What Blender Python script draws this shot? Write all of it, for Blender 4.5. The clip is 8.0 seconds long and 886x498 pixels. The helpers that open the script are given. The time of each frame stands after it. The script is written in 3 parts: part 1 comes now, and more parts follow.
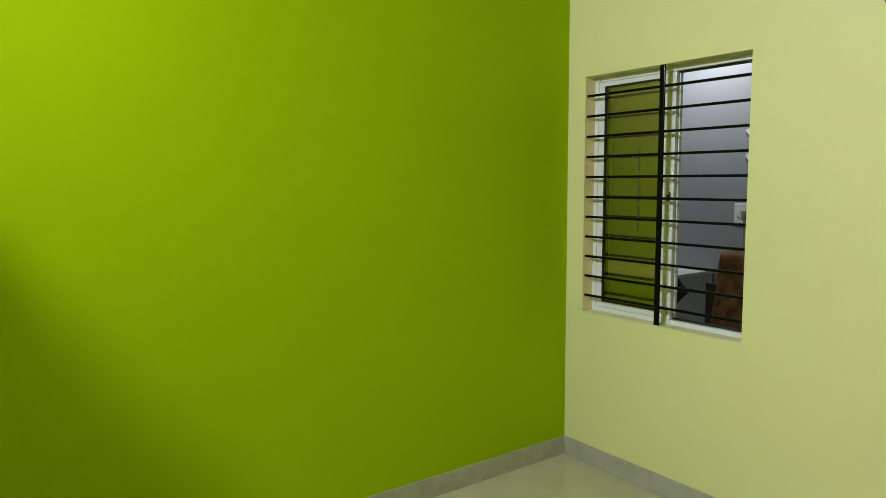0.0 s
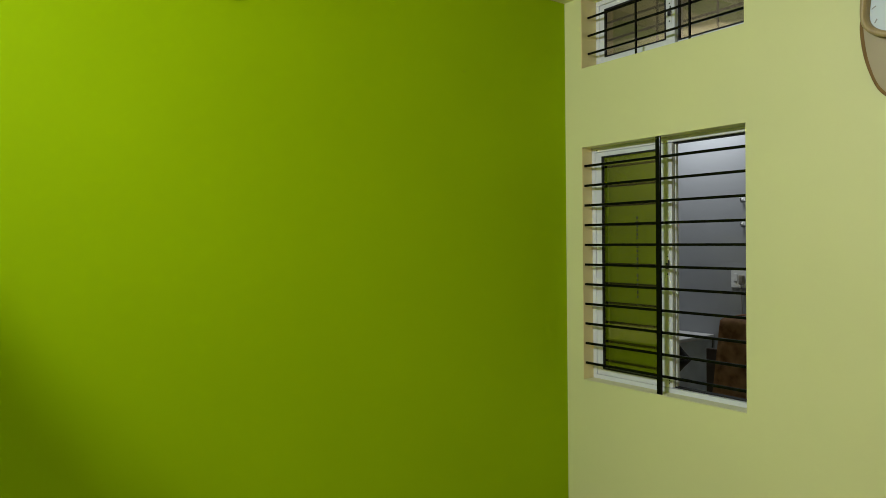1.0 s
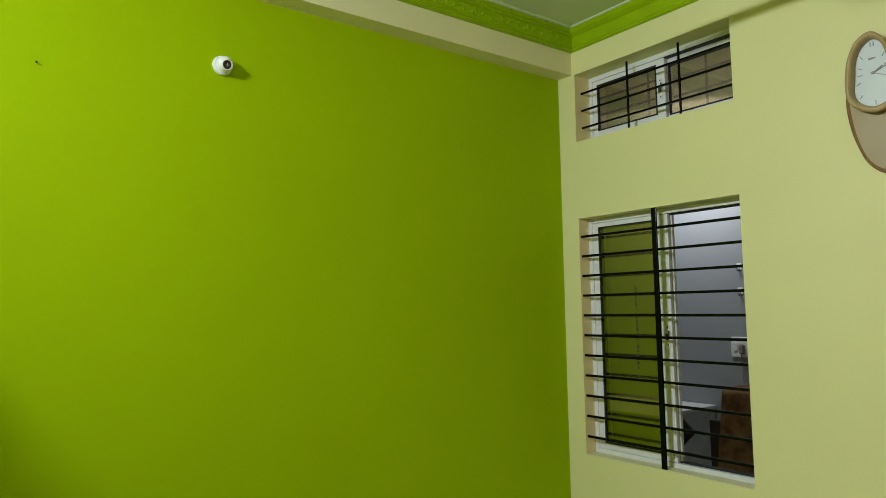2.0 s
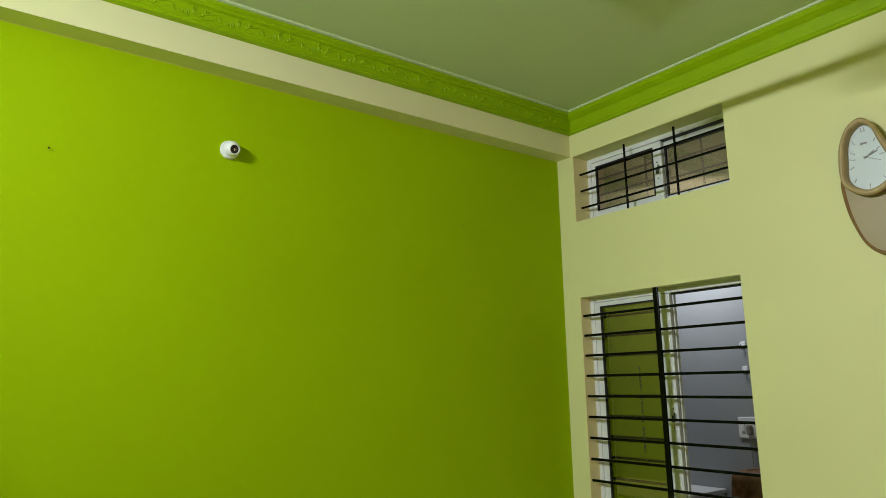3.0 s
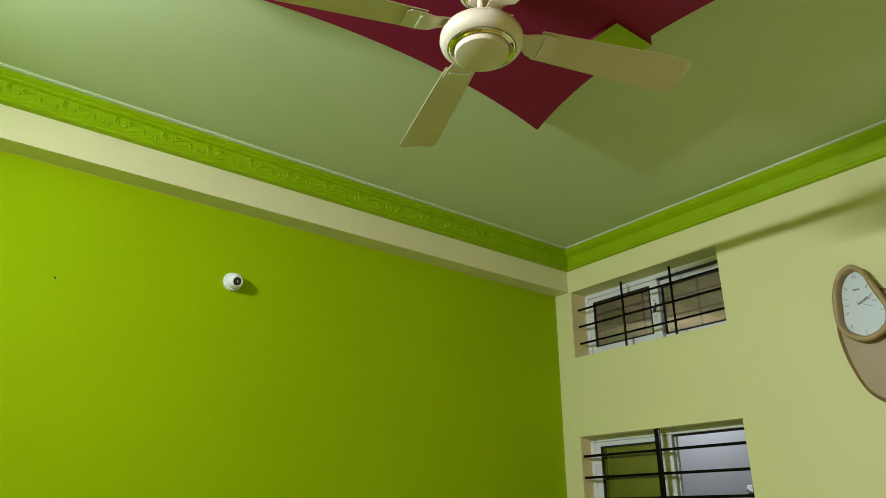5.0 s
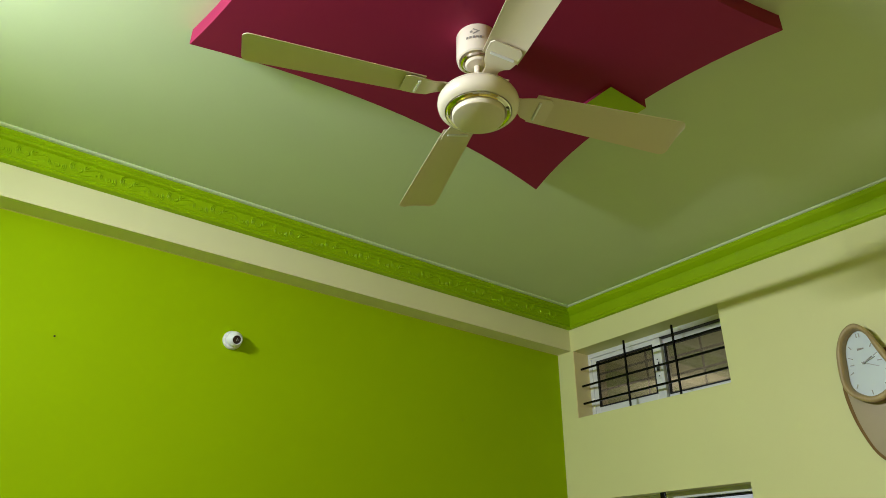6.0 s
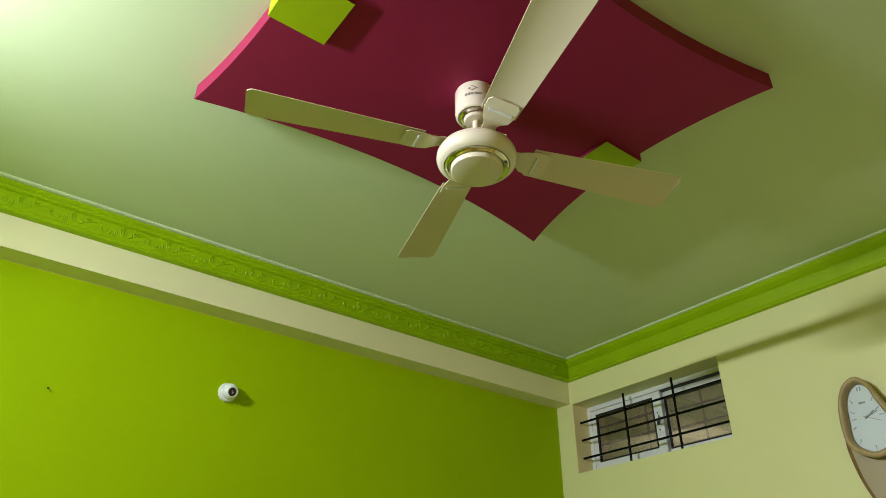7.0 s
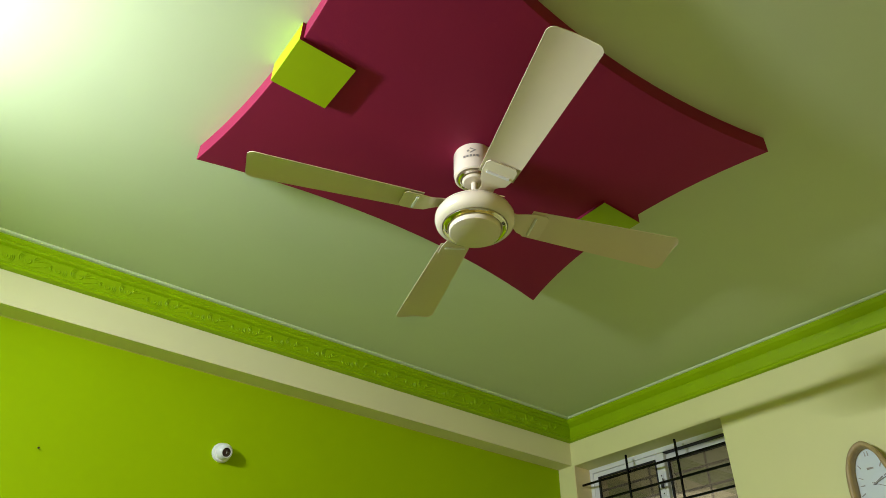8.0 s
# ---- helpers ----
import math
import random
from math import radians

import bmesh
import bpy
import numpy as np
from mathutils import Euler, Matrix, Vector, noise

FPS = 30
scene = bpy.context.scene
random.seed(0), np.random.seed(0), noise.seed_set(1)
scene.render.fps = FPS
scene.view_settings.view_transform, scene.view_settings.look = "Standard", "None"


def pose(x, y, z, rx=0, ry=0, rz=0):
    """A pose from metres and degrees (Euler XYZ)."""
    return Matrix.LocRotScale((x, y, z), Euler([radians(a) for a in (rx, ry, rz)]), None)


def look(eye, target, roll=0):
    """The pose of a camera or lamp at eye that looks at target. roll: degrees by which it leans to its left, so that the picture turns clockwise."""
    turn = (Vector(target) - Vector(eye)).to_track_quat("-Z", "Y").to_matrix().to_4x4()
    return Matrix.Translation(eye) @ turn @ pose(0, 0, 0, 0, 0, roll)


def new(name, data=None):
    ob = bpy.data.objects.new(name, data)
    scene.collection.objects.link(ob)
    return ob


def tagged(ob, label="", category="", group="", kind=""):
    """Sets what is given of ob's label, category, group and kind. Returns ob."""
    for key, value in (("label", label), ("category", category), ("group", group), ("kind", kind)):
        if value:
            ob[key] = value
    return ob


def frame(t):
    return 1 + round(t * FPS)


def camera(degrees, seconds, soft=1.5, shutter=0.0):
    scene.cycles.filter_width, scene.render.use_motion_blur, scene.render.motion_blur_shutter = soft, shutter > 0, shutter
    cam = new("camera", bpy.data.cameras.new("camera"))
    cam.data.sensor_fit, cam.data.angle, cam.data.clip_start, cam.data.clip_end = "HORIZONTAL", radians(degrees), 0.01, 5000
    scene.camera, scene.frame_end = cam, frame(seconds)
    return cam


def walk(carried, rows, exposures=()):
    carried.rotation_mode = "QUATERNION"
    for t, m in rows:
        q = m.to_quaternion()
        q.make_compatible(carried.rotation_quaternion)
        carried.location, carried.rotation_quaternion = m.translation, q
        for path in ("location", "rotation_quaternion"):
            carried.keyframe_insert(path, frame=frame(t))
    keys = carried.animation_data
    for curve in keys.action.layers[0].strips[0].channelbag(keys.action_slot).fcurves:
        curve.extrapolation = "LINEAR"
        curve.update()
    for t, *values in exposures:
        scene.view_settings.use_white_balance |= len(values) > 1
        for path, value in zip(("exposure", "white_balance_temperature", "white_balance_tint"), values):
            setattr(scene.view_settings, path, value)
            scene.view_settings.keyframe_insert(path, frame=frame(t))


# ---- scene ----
cam = camera(66.3, 8.0, soft=0.75)
PATH = [
    (0, (-2.67, -2.565, 1.508), (-1.507, -0.95, 1.308), -0.3),
    (0.5, (-2.692, -2.539, 1.544), (-1.51, -0.931, 1.414), -0.7),
    (1, (-2.696, -2.55, 1.551), (-1.513, -0.938, 1.528), -0.6),
    (1.5, (-2.7, -2.541, 1.556), (-1.512, -0.934, 1.629), -0.7),
    (3, (-2.714, -2.543, 1.596), (-1.54, -0.972, 1.987), -0.9),
    (3.5, (-2.723, -2.55, 1.601), (-1.561, -0.996, 2.087), -0.7),
    (4, (-2.73, -2.555, 1.612), (-1.576, -1.027, 2.189), -0.5),
    (4.5, (-2.732, -2.561, 1.624), (-1.593, -1.054, 2.28), -0.2),
    (5, (-2.733, -2.568, 1.636), (-1.617, -1.083, 2.376), 0.3),
    (6.5, (-2.719, -2.591, 1.639), (-1.677, -1.179, 2.599), 0.5),
    (7, (-2.73, -2.591, 1.638), (-1.705, -1.212, 2.662), 0.6),
    (7.5, (-2.726, -2.601, 1.644), (-1.73, -1.251, 2.733), 0.9),
    (8, (-2.727, -2.606, 1.659), (-1.759, -1.289, 2.812), 1.1),
]
walk(cam, [(t, look(eye, target, roll)) for t, eye, target, roll in PATH],
     exposures=((0, 0.36), (0.5, 0.12), (1.0, 0.06), (1.5, 0.10), (3.0, 0.12), (3.5, 0.0), (8.0, -0.02)))

# ---- light: one tube fitting high on the west wall, one lamp in the next room ----
def area_lamp(name, place, target, sx, sy, watts, colour):
    lamp = bpy.data.lights.new(name, "AREA")
    lamp.shape, lamp.size, lamp.size_y, lamp.energy, lamp.color = "RECTANGLE", sx, sy, watts, colour
    ob = new(name, lamp)
    ob.matrix_world = look(place, target)
    return ob


TUBE = (-3.85, -1.36, 2.81)
area_lamp("tube_glow", TUBE, (TUBE[0] + 1, TUBE[1] - 0.58, TUBE[2] - 0.42), 1.0, 0.03, 118, (0.905, 0.96, 1.09))
area_lamp("next_room_glow", (1.42, 0.30, 2.80), (1.95, 0.50, 2.40), 0.50, 0.06, 14.0, (0.92, 0.96, 1.0))
world = bpy.data.worlds.new("night")
scene.world = world
world.use_nodes = True
world.node_tree.nodes["Background"].inputs["Color"].default_value = (0.02, 0.022, 0.03, 1)
world.node_tree.nodes["Background"].inputs["Strength"].default_value = 0.2


# ---- materials ----
def material(name, colour, rough=0.5, metal=0.0, vary=0.06, scale=3.0, grain=0.15, grain_scale=220.0, spec=0.5, coat=0.0):
    """Paint, metal or plastic: a base colour with slow stains and fine grain, and a fine relief."""
    mat = bpy.data.materials.new(name)
    mat.use_nodes = True
    nt = mat.node_tree
    bsdf = nt.nodes["Principled BSDF"]
    bsdf.inputs["Roughness"].default_value = rough
    bsdf.inputs["Metallic"].default_value = metal
    bsdf.inputs["Specular IOR Level"].default_value = spec
    bsdf.inputs["Coat Weight"].default_value = coat
    where = nt.nodes.new("ShaderNodeTexCoord")
    slow = nt.nodes.new("ShaderNodeTexNoise")
    slow.inputs["Scale"].default_value, slow.inputs["Detail"].default_value = scale, 5
    nt.links.new(where.outputs["Object"], slow.inputs["Vector"])
    ramp = nt.nodes.new("ShaderNodeValToRGB")
    lo = [c * (1 - vary) for c in colour]
    hi = [min(1, c * (1 + vary)) for c in colour]
    ramp.color_ramp.elements[0].position, ramp.color_ramp.elements[1].position = 0.3, 0.7
    ramp.color_ramp.elements[0].color, ramp.color_ramp.elements[1].color = (*lo, 1), (*hi, 1)
    nt.links.new(slow.outputs["Fac"], ramp.inputs["Fac"])
    nt.links.new(ramp.outputs["Color"], bsdf.inputs["Base Color"])
    if grain:
        fine = nt.nodes.new("ShaderNodeTexNoise")
        fine.inputs["Scale"].default_value, fine.inputs["Detail"].default_value = grain_scale, 3
        nt.links.new(where.outputs["Object"], fine.inputs["Vector"])
        add = nt.nodes.new("ShaderNodeMath")
        add.operation = "MULTIPLY_ADD"
        add.inputs[1].default_value = 3.0
        nt.links.new(slow.outputs["Fac"], add.inputs[0])
        nt.links.new(fine.outputs["Fac"], add.inputs[2])
        bump = nt.nodes.new("ShaderNodeBump")
        bump.inputs["Strength"].default_value, bump.inputs["Distance"].default_value = grain, 0.002
        nt.links.new(add.outputs[0], bump.inputs["Height"])
        nt.links.new(bump.outputs["Normal"], bsdf.inputs["Normal"])
    return mat


def tinted_glass(name, tint, mirror, sheen):
    """Thin tinted window glass: a clear mirror sheen over a see-through tint."""
    mat = bpy.data.materials.new(name)
    mat.use_nodes = True
    nt = mat.node_tree
    nt.nodes.remove(nt.nodes["Principled BSDF"])
    clear = nt.nodes.new("ShaderNodeBsdfTransparent")
    clear.inputs["Color"].default_value = (*tint, 1)
    gloss = nt.nodes.new("ShaderNodeBsdfGlossy")
    gloss.inputs["Roughness"].default_value = 0.01
    gloss.inputs["Color"].default_value = (*sheen, 1)
    mix = nt.nodes.new("ShaderNodeMixShader")
    mix.inputs["Fac"].default_value = mirror
    nt.links.new(clear.outputs[0], mix.inputs[1])
    nt.links.new(gloss.outputs[0], mix.inputs[2])
    nt.links.new(mix.outputs[0], nt.nodes["Material Output"].inputs["Surface"])
    return mat


def glow(name, colour, strength):
    mat = bpy.data.materials.new(name)
    mat.use_nodes = True
    bsdf = mat.node_tree.nodes["Principled BSDF"]
    bsdf.inputs["Base Color"].default_value = (0.9, 0.9, 0.9, 1)
    bsdf.inputs["Emission Color"].default_value = (*colour, 1)
    bsdf.inputs["Emission Strength"].default_value = strength
    return mat


def wood(name, dark, light):
    mat = material(name, light, rough=0.45, grain=0.2)
    nt = mat.node_tree
    bsdf = nt.nodes["Principled BSDF"]
    where = nt.nodes.new("ShaderNodeTexCoord")
    stretch = nt.nodes.new("ShaderNodeMapping")
    stretch.inputs["Scale"].default_value = (60, 60, 6)
    rings = nt.nodes.new("ShaderNodeTexNoise")
    rings.inputs["Scale"].default_value, rings.inputs["Detail"].default_value = 2.0, 6
    ramp = nt.nodes.new("ShaderNodeValToRGB")
    ramp.color_ramp.elements[0].position, ramp.color_ramp.elements[1].position = 0.3, 0.7
    ramp.color_ramp.elements[0].color, ramp.color_ramp.elements[1].color = (*dark, 1), (*light, 1)
    nt.links.new(where.outputs["Object"], stretch.inputs["Vector"])
    nt.links.new(stretch.outputs["Vector"], rings.inputs["Vector"])
    nt.links.new(rings.outputs["Fac"], ramp.inputs["Fac"])
    nt.links.new(ramp.outputs["Color"], bsdf.inputs["Base Color"])
    return mat


def tile_stone(name, a, b, rough, scale):
    """Polished stone or vitrified tile: mottled, each piece a little different."""
    mat = material(name, a, rough=rough, vary=0.05, grain=0.0, scale=scale)
    nt = mat.node_tree
    bsdf = nt.nodes["Principled BSDF"]
    where = nt.nodes.new("ShaderNodeTexCoord")
    info = nt.nodes.new("ShaderNodeObjectInfo")
    mott = nt.nodes.new("ShaderNodeTexNoise")
    mott.noise_dimensions = "4D"
    mott.inputs["Scale"].default_value, mott.inputs["Detail"].default_value = scale, 8
    ramp = nt.nodes.new("ShaderNodeValToRGB")
    ramp.color_ramp.elements[0].position, ramp.color_ramp.elements[1].position = 0.35, 0.68
    ramp.color_ramp.elements[0].color, ramp.color_ramp.elements[1].color = (*a, 1), (*b, 1)
    nt.links.new(where.outputs["Object"], mott.inputs["Vector"])
    nt.links.new(info.outputs["Random"], mott.inputs["W"])
    nt.links.new(mott.outputs["Fac"], ramp.inputs["Fac"])
    nt.links.new(ramp.outputs["Color"], bsdf.inputs["Base Color"])
    return mat


GREEN = material("lime_wall_paint", (0.34, 0.505, 0.001), rough=0.6, spec=0.06, vary=0.025, scale=1.6, grain=0.10, grain_scale=160)
CREAM = material("cream_wall_paint", (0.765, 0.765, 0.355), rough=0.5, spec=0.3, vary=0.02, scale=1.8, grain=0.12, grain_scale=160)
BEAM_PAINT = material("pale_cream_beam_paint", (0.79, 0.76, 0.47), rough=0.5, spec=0.3, vary=0.025, scale=2.2, grain=0.14, grain_scale=150)
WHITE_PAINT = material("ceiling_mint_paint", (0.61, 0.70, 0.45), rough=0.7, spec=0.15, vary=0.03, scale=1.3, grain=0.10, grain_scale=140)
CORNICE = material("cornice_lime_paint", (0.295, 0.465, 0.002), rough=0.45, spec=0.15, vary=0.05, scale=9, grain=0.2, grain_scale=120)
OCHRE = material("ochre_wall_paint", (0.58, 0.42, 0.09), rough=0.55, spec=0.2, vary=0.03, scale=1.8, grain=0.12, grain_scale=160)
REVEAL = material("peach_reveal_paint", (0.86, 0.74, 0.40), rough=0.55, spec=0.2, vary=0.05, scale=7, grain=0.15, grain_scale=160)
TAN_PAINT = material("tan_wall_paint", (0.48, 0.45, 0.10), rough=0.55, spec=0.2, vary=0.03, scale=1.8, grain=0.12, grain_scale=160)
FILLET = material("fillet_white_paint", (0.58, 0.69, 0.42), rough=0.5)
MAGENTA = material("magenta_paint", (0.265, 0.0165, 0.060), rough=0.55, spec=0.12, vary=0.05, scale=3, grain=0.12, grain_scale=150)
LIME = material("square_lime_paint", (0.365, 0.52, 0.003), rough=0.45, spec=0.25, vary=0.03, scale=6, grain=0.1)
IVORY = material("ivory_enamel", (0.80, 0.72, 0.56), rough=0.22, vary=0.015, grain=0.0, coat=0.3)
BLADE = material("ivory_blade_enamel", (0.70, 0.62, 0.45), rough=0.3, vary=0.02, grain=0.0)
CHROME = material("chrome", (0.85, 0.83, 0.75), rough=0.06, metal=1.0, vary=0.02, grain=0.0)
LOGO_GREY = material("logo_grey", (0.27, 0.25, 0.21), rough=0.5, grain=0.0)
BLACK_IRON = material("black_iron_enamel", (0.002, 0.002, 0.0023), rough=0.14, spec=0.22, vary=0.2, scale=30, grain=0.25, grain_scale=90)
FRAME_WHITE = material("white_window_coating", (0.80, 0.82, 0.80), rough=0.3, vary=0.02, grain=0.03)
GASKET = material("black_rubber", (0.012, 0.012, 0.012), rough=0.6, grain=0.1)
LATCH = material("black_latch", (0.02, 0.02, 0.02), rough=0.35, grain=0.0)
GLASS = tinted_glass("olive_reflective_glass", (0.86, 0.83, 0.62), 0.27, (0.92, 0.90, 0.62))
BRONZE = tinted_glass("bronze_reflective_glass", (0.66, 0.59, 0.46), 0.18, (0.93, 0.87, 0.66))
PRINT = material("grey_print_on_glass", (0.06, 0.07, 0.03), rough=0.6, grain=0.0)
SKIRT = tile_stone("grey_skirting_stone", (0.385, 0.38, 0.31), (0.475, 0.465, 0.38), 0.16, 14)
FLOOR_TILE = tile_stone("ivory_floor_tile", (0.50, 0.48, 0.33), (0.57, 0.54, 0.38), 0.10, 5)
GROUT = material("grout", (0.42, 0.41, 0.36), rough=0.9, grain=0.3)
CLOCK_WOOD = wood("oak_clock_wood", (0.37, 0.27, 0.115), (0.47, 0.35, 0.16))
CLOCK_EDGE = wood("brown_clock_edge", (0.17, 0.085, 0.014), (0.25, 0.13, 0.026))
PLATE = material("beige_clock_plate", (0.44, 0.36, 0.22), rough=0.55, vary=0.03, scale=12)
DIAL = material("white_clock_dial", (0.64, 0.73, 0.71), rough=0.3, vary=0.01, grain=0.03)
MARKER = material("silver_clock_marker", (0.48, 0.48, 0.42), rough=0.25, metal=0.4, grain=0.0)
HAND = material("grey_clock_hand", (0.20, 0.20, 0.17), rough=0.3, metal=0.6, grain=0.0)
WHITE_PLASTIC = material("white_plastic", (0.82, 0.84, 0.84), rough=0.3, vary=0.01, grain=0.0)
LENS = material("dark_lens", (0.022, 0.009, 0.009), rough=0.3, grain=0.0, coat=0.1)
NAIL = material("dark_nail_steel", (0.06, 0.055, 0.045), rough=0.5, metal=0.7, grain=0.0)
PALE_WALL = material("pale_grey_wall_paint", (0.33, 0.345, 0.36), rough=0.55, vary=0.03, scale=2)
BROWN_CLOTH = material("brown_towelling", (0.26, 0.14, 0.085), rough=0.95, vary=0.25, scale=14, grain=0.9, grain_scale=160, spec=0.1)
GREY_SHEET = material("pale_blue_grey_laminate", (0.66, 0.72, 0.76), rough=0.4, vary=0.12, scale=9)
WHITE_EDGE = material("white_edge_strip", (0.75, 0.75, 0.74), rough=0.4)
BLACK_CLOTH = material("black_nylon", (0.004, 0.004, 0.005), rough=0.5, vary=0.2, scale=20)
DARK_SIDE = material("dark_brown_board", (0.055, 0.040, 0.034), rough=0.6, vary=0.1, scale=8)
WIRE = material("ivory_wire", (0.62, 0.48, 0.22), rough=0.4, grain=0.0)
TUBE_GLOW = glow("tube_phosphor", (1.0, 0.97, 0.90), 3.0)


# ---- helpers for meshes ----
def finish(bm, name, mat, smooth=False):
    bmesh.ops.recalc_face_normals(bm, faces=bm.faces)
    mesh = bpy.data.meshes.new(name)
    bm.to_mesh(mesh)
    bm.free()
    for m in (mat if isinstance(mat, (list, tuple)) else [mat]):
        mesh.materials.append(m)
    if smooth:
        mesh.polygons.foreach_set("use_smooth", [True] * len(mesh.polygons))
        mesh.set_sharp_from_angle(angle=radians(38))
    return mesh


def whole_place(ob):
    v = Vector((0, 0, 0))
    while ob:
        v += ob.location
        ob = ob.parent
    return v


def part(name, bm, mat, parent=None, label="", smooth=False):
    """One mesh object from a bmesh in world metres, under a thing or a part."""
    if parent:
        bmesh.ops.translate(bm, vec=-whole_place(parent), verts=bm.verts)
    ob = new(name, finish(bm, name, mat, smooth))
    ob.parent = parent
    return tagged(ob, label)


def piece(name, mesh, parent, place, turn=0.0):
    """A repeat on a shared mesh under its parent; place in world metres."""
    ob = new(name, mesh)
    ob.parent = parent
    ob.location = Vector(place) - whole_place(parent)
    ob.rotation_euler = (0, 0, turn)
    return ob


def thing(name, base, label, category, group="", kind=""):
    ob = new(name)
    ob.location = base
    ob.empty_display_size = 0.05
    return tagged(ob, label, category, group, kind)


def box(bm, x0, x1, y0, y1, z0, z1, bevel=0.0):
    made = bmesh.ops.create_cube(bm, size=1)["verts"]
    for v in made:
        v.co = Vector((x0 if v.co.x < 0 else x1, y0 if v.co.y < 0 else y1, z0 if v.co.z < 0 else z1))
    if bevel:
        edges = list({e for v in made for e in v.link_edges})
        bmesh.ops.bevel(bm, geom=edges, offset=bevel, segments=2, affect="EDGES", profile=0.5)
    return bm


def a_box(x0, x1, y0, y1, z0, z1, bevel=0.0):
    return box(bmesh.new(), min(x0, x1), max(x0, x1), min(y0, y1), max(y0, y1), min(z0, z1), max(z0, z1), bevel)


def lathe(profile, centre, steps=48):
    """A turned body about the vertical axis from (radius, height) pairs."""
    bm = bmesh.new()
    rings = []
    for r, z in profile:
        if r < 1e-6:
            rings.append([bm.verts.new((centre[0], centre[1], z))])
        else:
            rings.append([bm.verts.new((centre[0] + r * math.cos(2 * math.pi * i / steps), centre[1] + r * math.sin(2 * math.pi * i / steps), z)) for i in range(steps)])
    for a, b in zip(rings, rings[1:]):
        for i in range(steps):
            j = (i + 1) % steps
            quad = [a[i % len(a)], a[j % len(a)], b[j % len(b)], b[i % len(b)]]
            quad = list(dict.fromkeys(quad))
            if len(quad) > 2:
                bm.faces.new(quad)
    return bm


def tube(bm, points, radius, steps=8):
    """A round rod along points."""
    points = [Vector(p) for p in points]
    rings = []
    for i, p in enumerate(points):
        way = (points[min(i + 1, len(points) - 1)] - points[max(i - 1, 0)]).normalized()
        side = way.orthogonal().normalized()
        if rings:
            side = (last - way * last.dot(way)).normalized()
        last = side
        up = way.cross(side)
        rings.append([bm.verts.new(p + radius * (math.cos(2 * math.pi * k / steps) * side + math.sin(2 * math.pi * k / steps) * up)) for k in range(steps)])
    for a, b in zip(rings, rings[1:]):
        for k in range(steps):
            bm.faces.new([a[k], a[(k + 1) % steps], b[(k + 1) % steps], b[k]])
    bm.faces.new(rings[0][::-1])
    bm.faces.new(rings[-1])
    return bm


def smooth_loop(knots, steps=10):
    """A closed smooth outline through knots (Catmull-Rom)."""
    out, n = [], len(knots)
    for i in range(n):
        a, b, c, d = (Vector(knots[(i + k) % n]) for k in (-1, 0, 1, 2))
        for s in range(steps):
            t = s / steps
            out.append(0.5 * (2 * b + (c - a) * t + (2 * a - 5 * b + 4 * c - d) * t * t + (3 * b - a - 3 * c + d) * t ** 3))
    return out


def slab(outline, put, lo, hi, round_edge=0.0):
    """A solid plate: the outline (u, v), from depth lo to hi, by put(u, v, w); its front edge is rounded."""
    bm = bmesh.new()
    mid = sum((Vector(p) for p in outline), Vector((0, 0))) / len(outline)

    def ring(depth, inset):
        pts = []
        for p in outline:
            p = Vector(p)
            p = p + (mid - p).normalized() * inset if inset else p
            pts.append(bm.verts.new(put(p.x, p.y, depth)))
        return pts
    rings = [ring(lo, 0)]
    way = 1 if hi > lo else -1
    if round_edge:
        for k in range(4):
            a = k / 3 * math.pi / 2
            rings.append(ring(hi - way * round_edge * (1 - math.sin(a)), round_edge * (1 - math.cos(a))))
    else:
        rings.append(ring(hi, 0))
    n = len(outline)
    for a, b in zip(rings, rings[1:]):
        for i in range(n):
            bm.faces.new([a[i], a[(i + 1) % n], b[(i + 1) % n], b[i]])
    bm.faces.new(rings[0])
    bm.faces.new(rings[-1])
    return bm


# ---- the room: corner of the two visible walls at the origin ----
WEST, SOUTH, TOP = -3.91, -4.25, 3.06
BEAM, BEAM_Z = 0.099, 2.816
W_Y0, W_Y1, W_Z0, W_Z1 = -1.015, -0.115, 0.815, 2.033    # the window opening
V_Y0, V_Y1, V_Z0, V_Z1 = -1.011, -0.116, 2.445, 2.812    # the ventilator opening
THICK = 0.20

wall = part("wall_north", a_box(WEST - THICK, 0, 0, THICK, 0, TOP), GREEN)
tagged(wall, "smooth satin lime green painted room wall", "wall", kind="structure")

bm = bmesh.new()
for y0, y1, z0, z1 in ((SOUTH, W_Y0, 0, TOP), (W_Y1, THICK, 0, TOP), (W_Y0, W_Y1, 0, W_Z0), (W_Y0, W_Y1, W_Z1, V_Z0), (W_Y0, W_Y1, V_Z1, TOP)):
    box(bm, 0, THICK, y0, y1, z0, z1)
box(bm, 0, THICK, W_Y0, V_Y0, V_Z0, V_Z1)
wall = part("wall_east", bm, CREAM)
tagged(wall, "cream painted plaster wall with two recessed windows", "wall", kind="structure")

wall = part("wall_west", a_box(WEST - THICK, WEST, SOUTH - THICK, 0, 0, TOP), OCHRE)
tagged(wall, "plain ochre painted wall", "wall", kind="structure")
wall = part("wall_south", a_box(WEST, THICK, SOUTH - THICK, SOUTH, 0, TOP), OCHRE)
tagged(wall, "plain ochre painted wall", "wall", kind="structure")
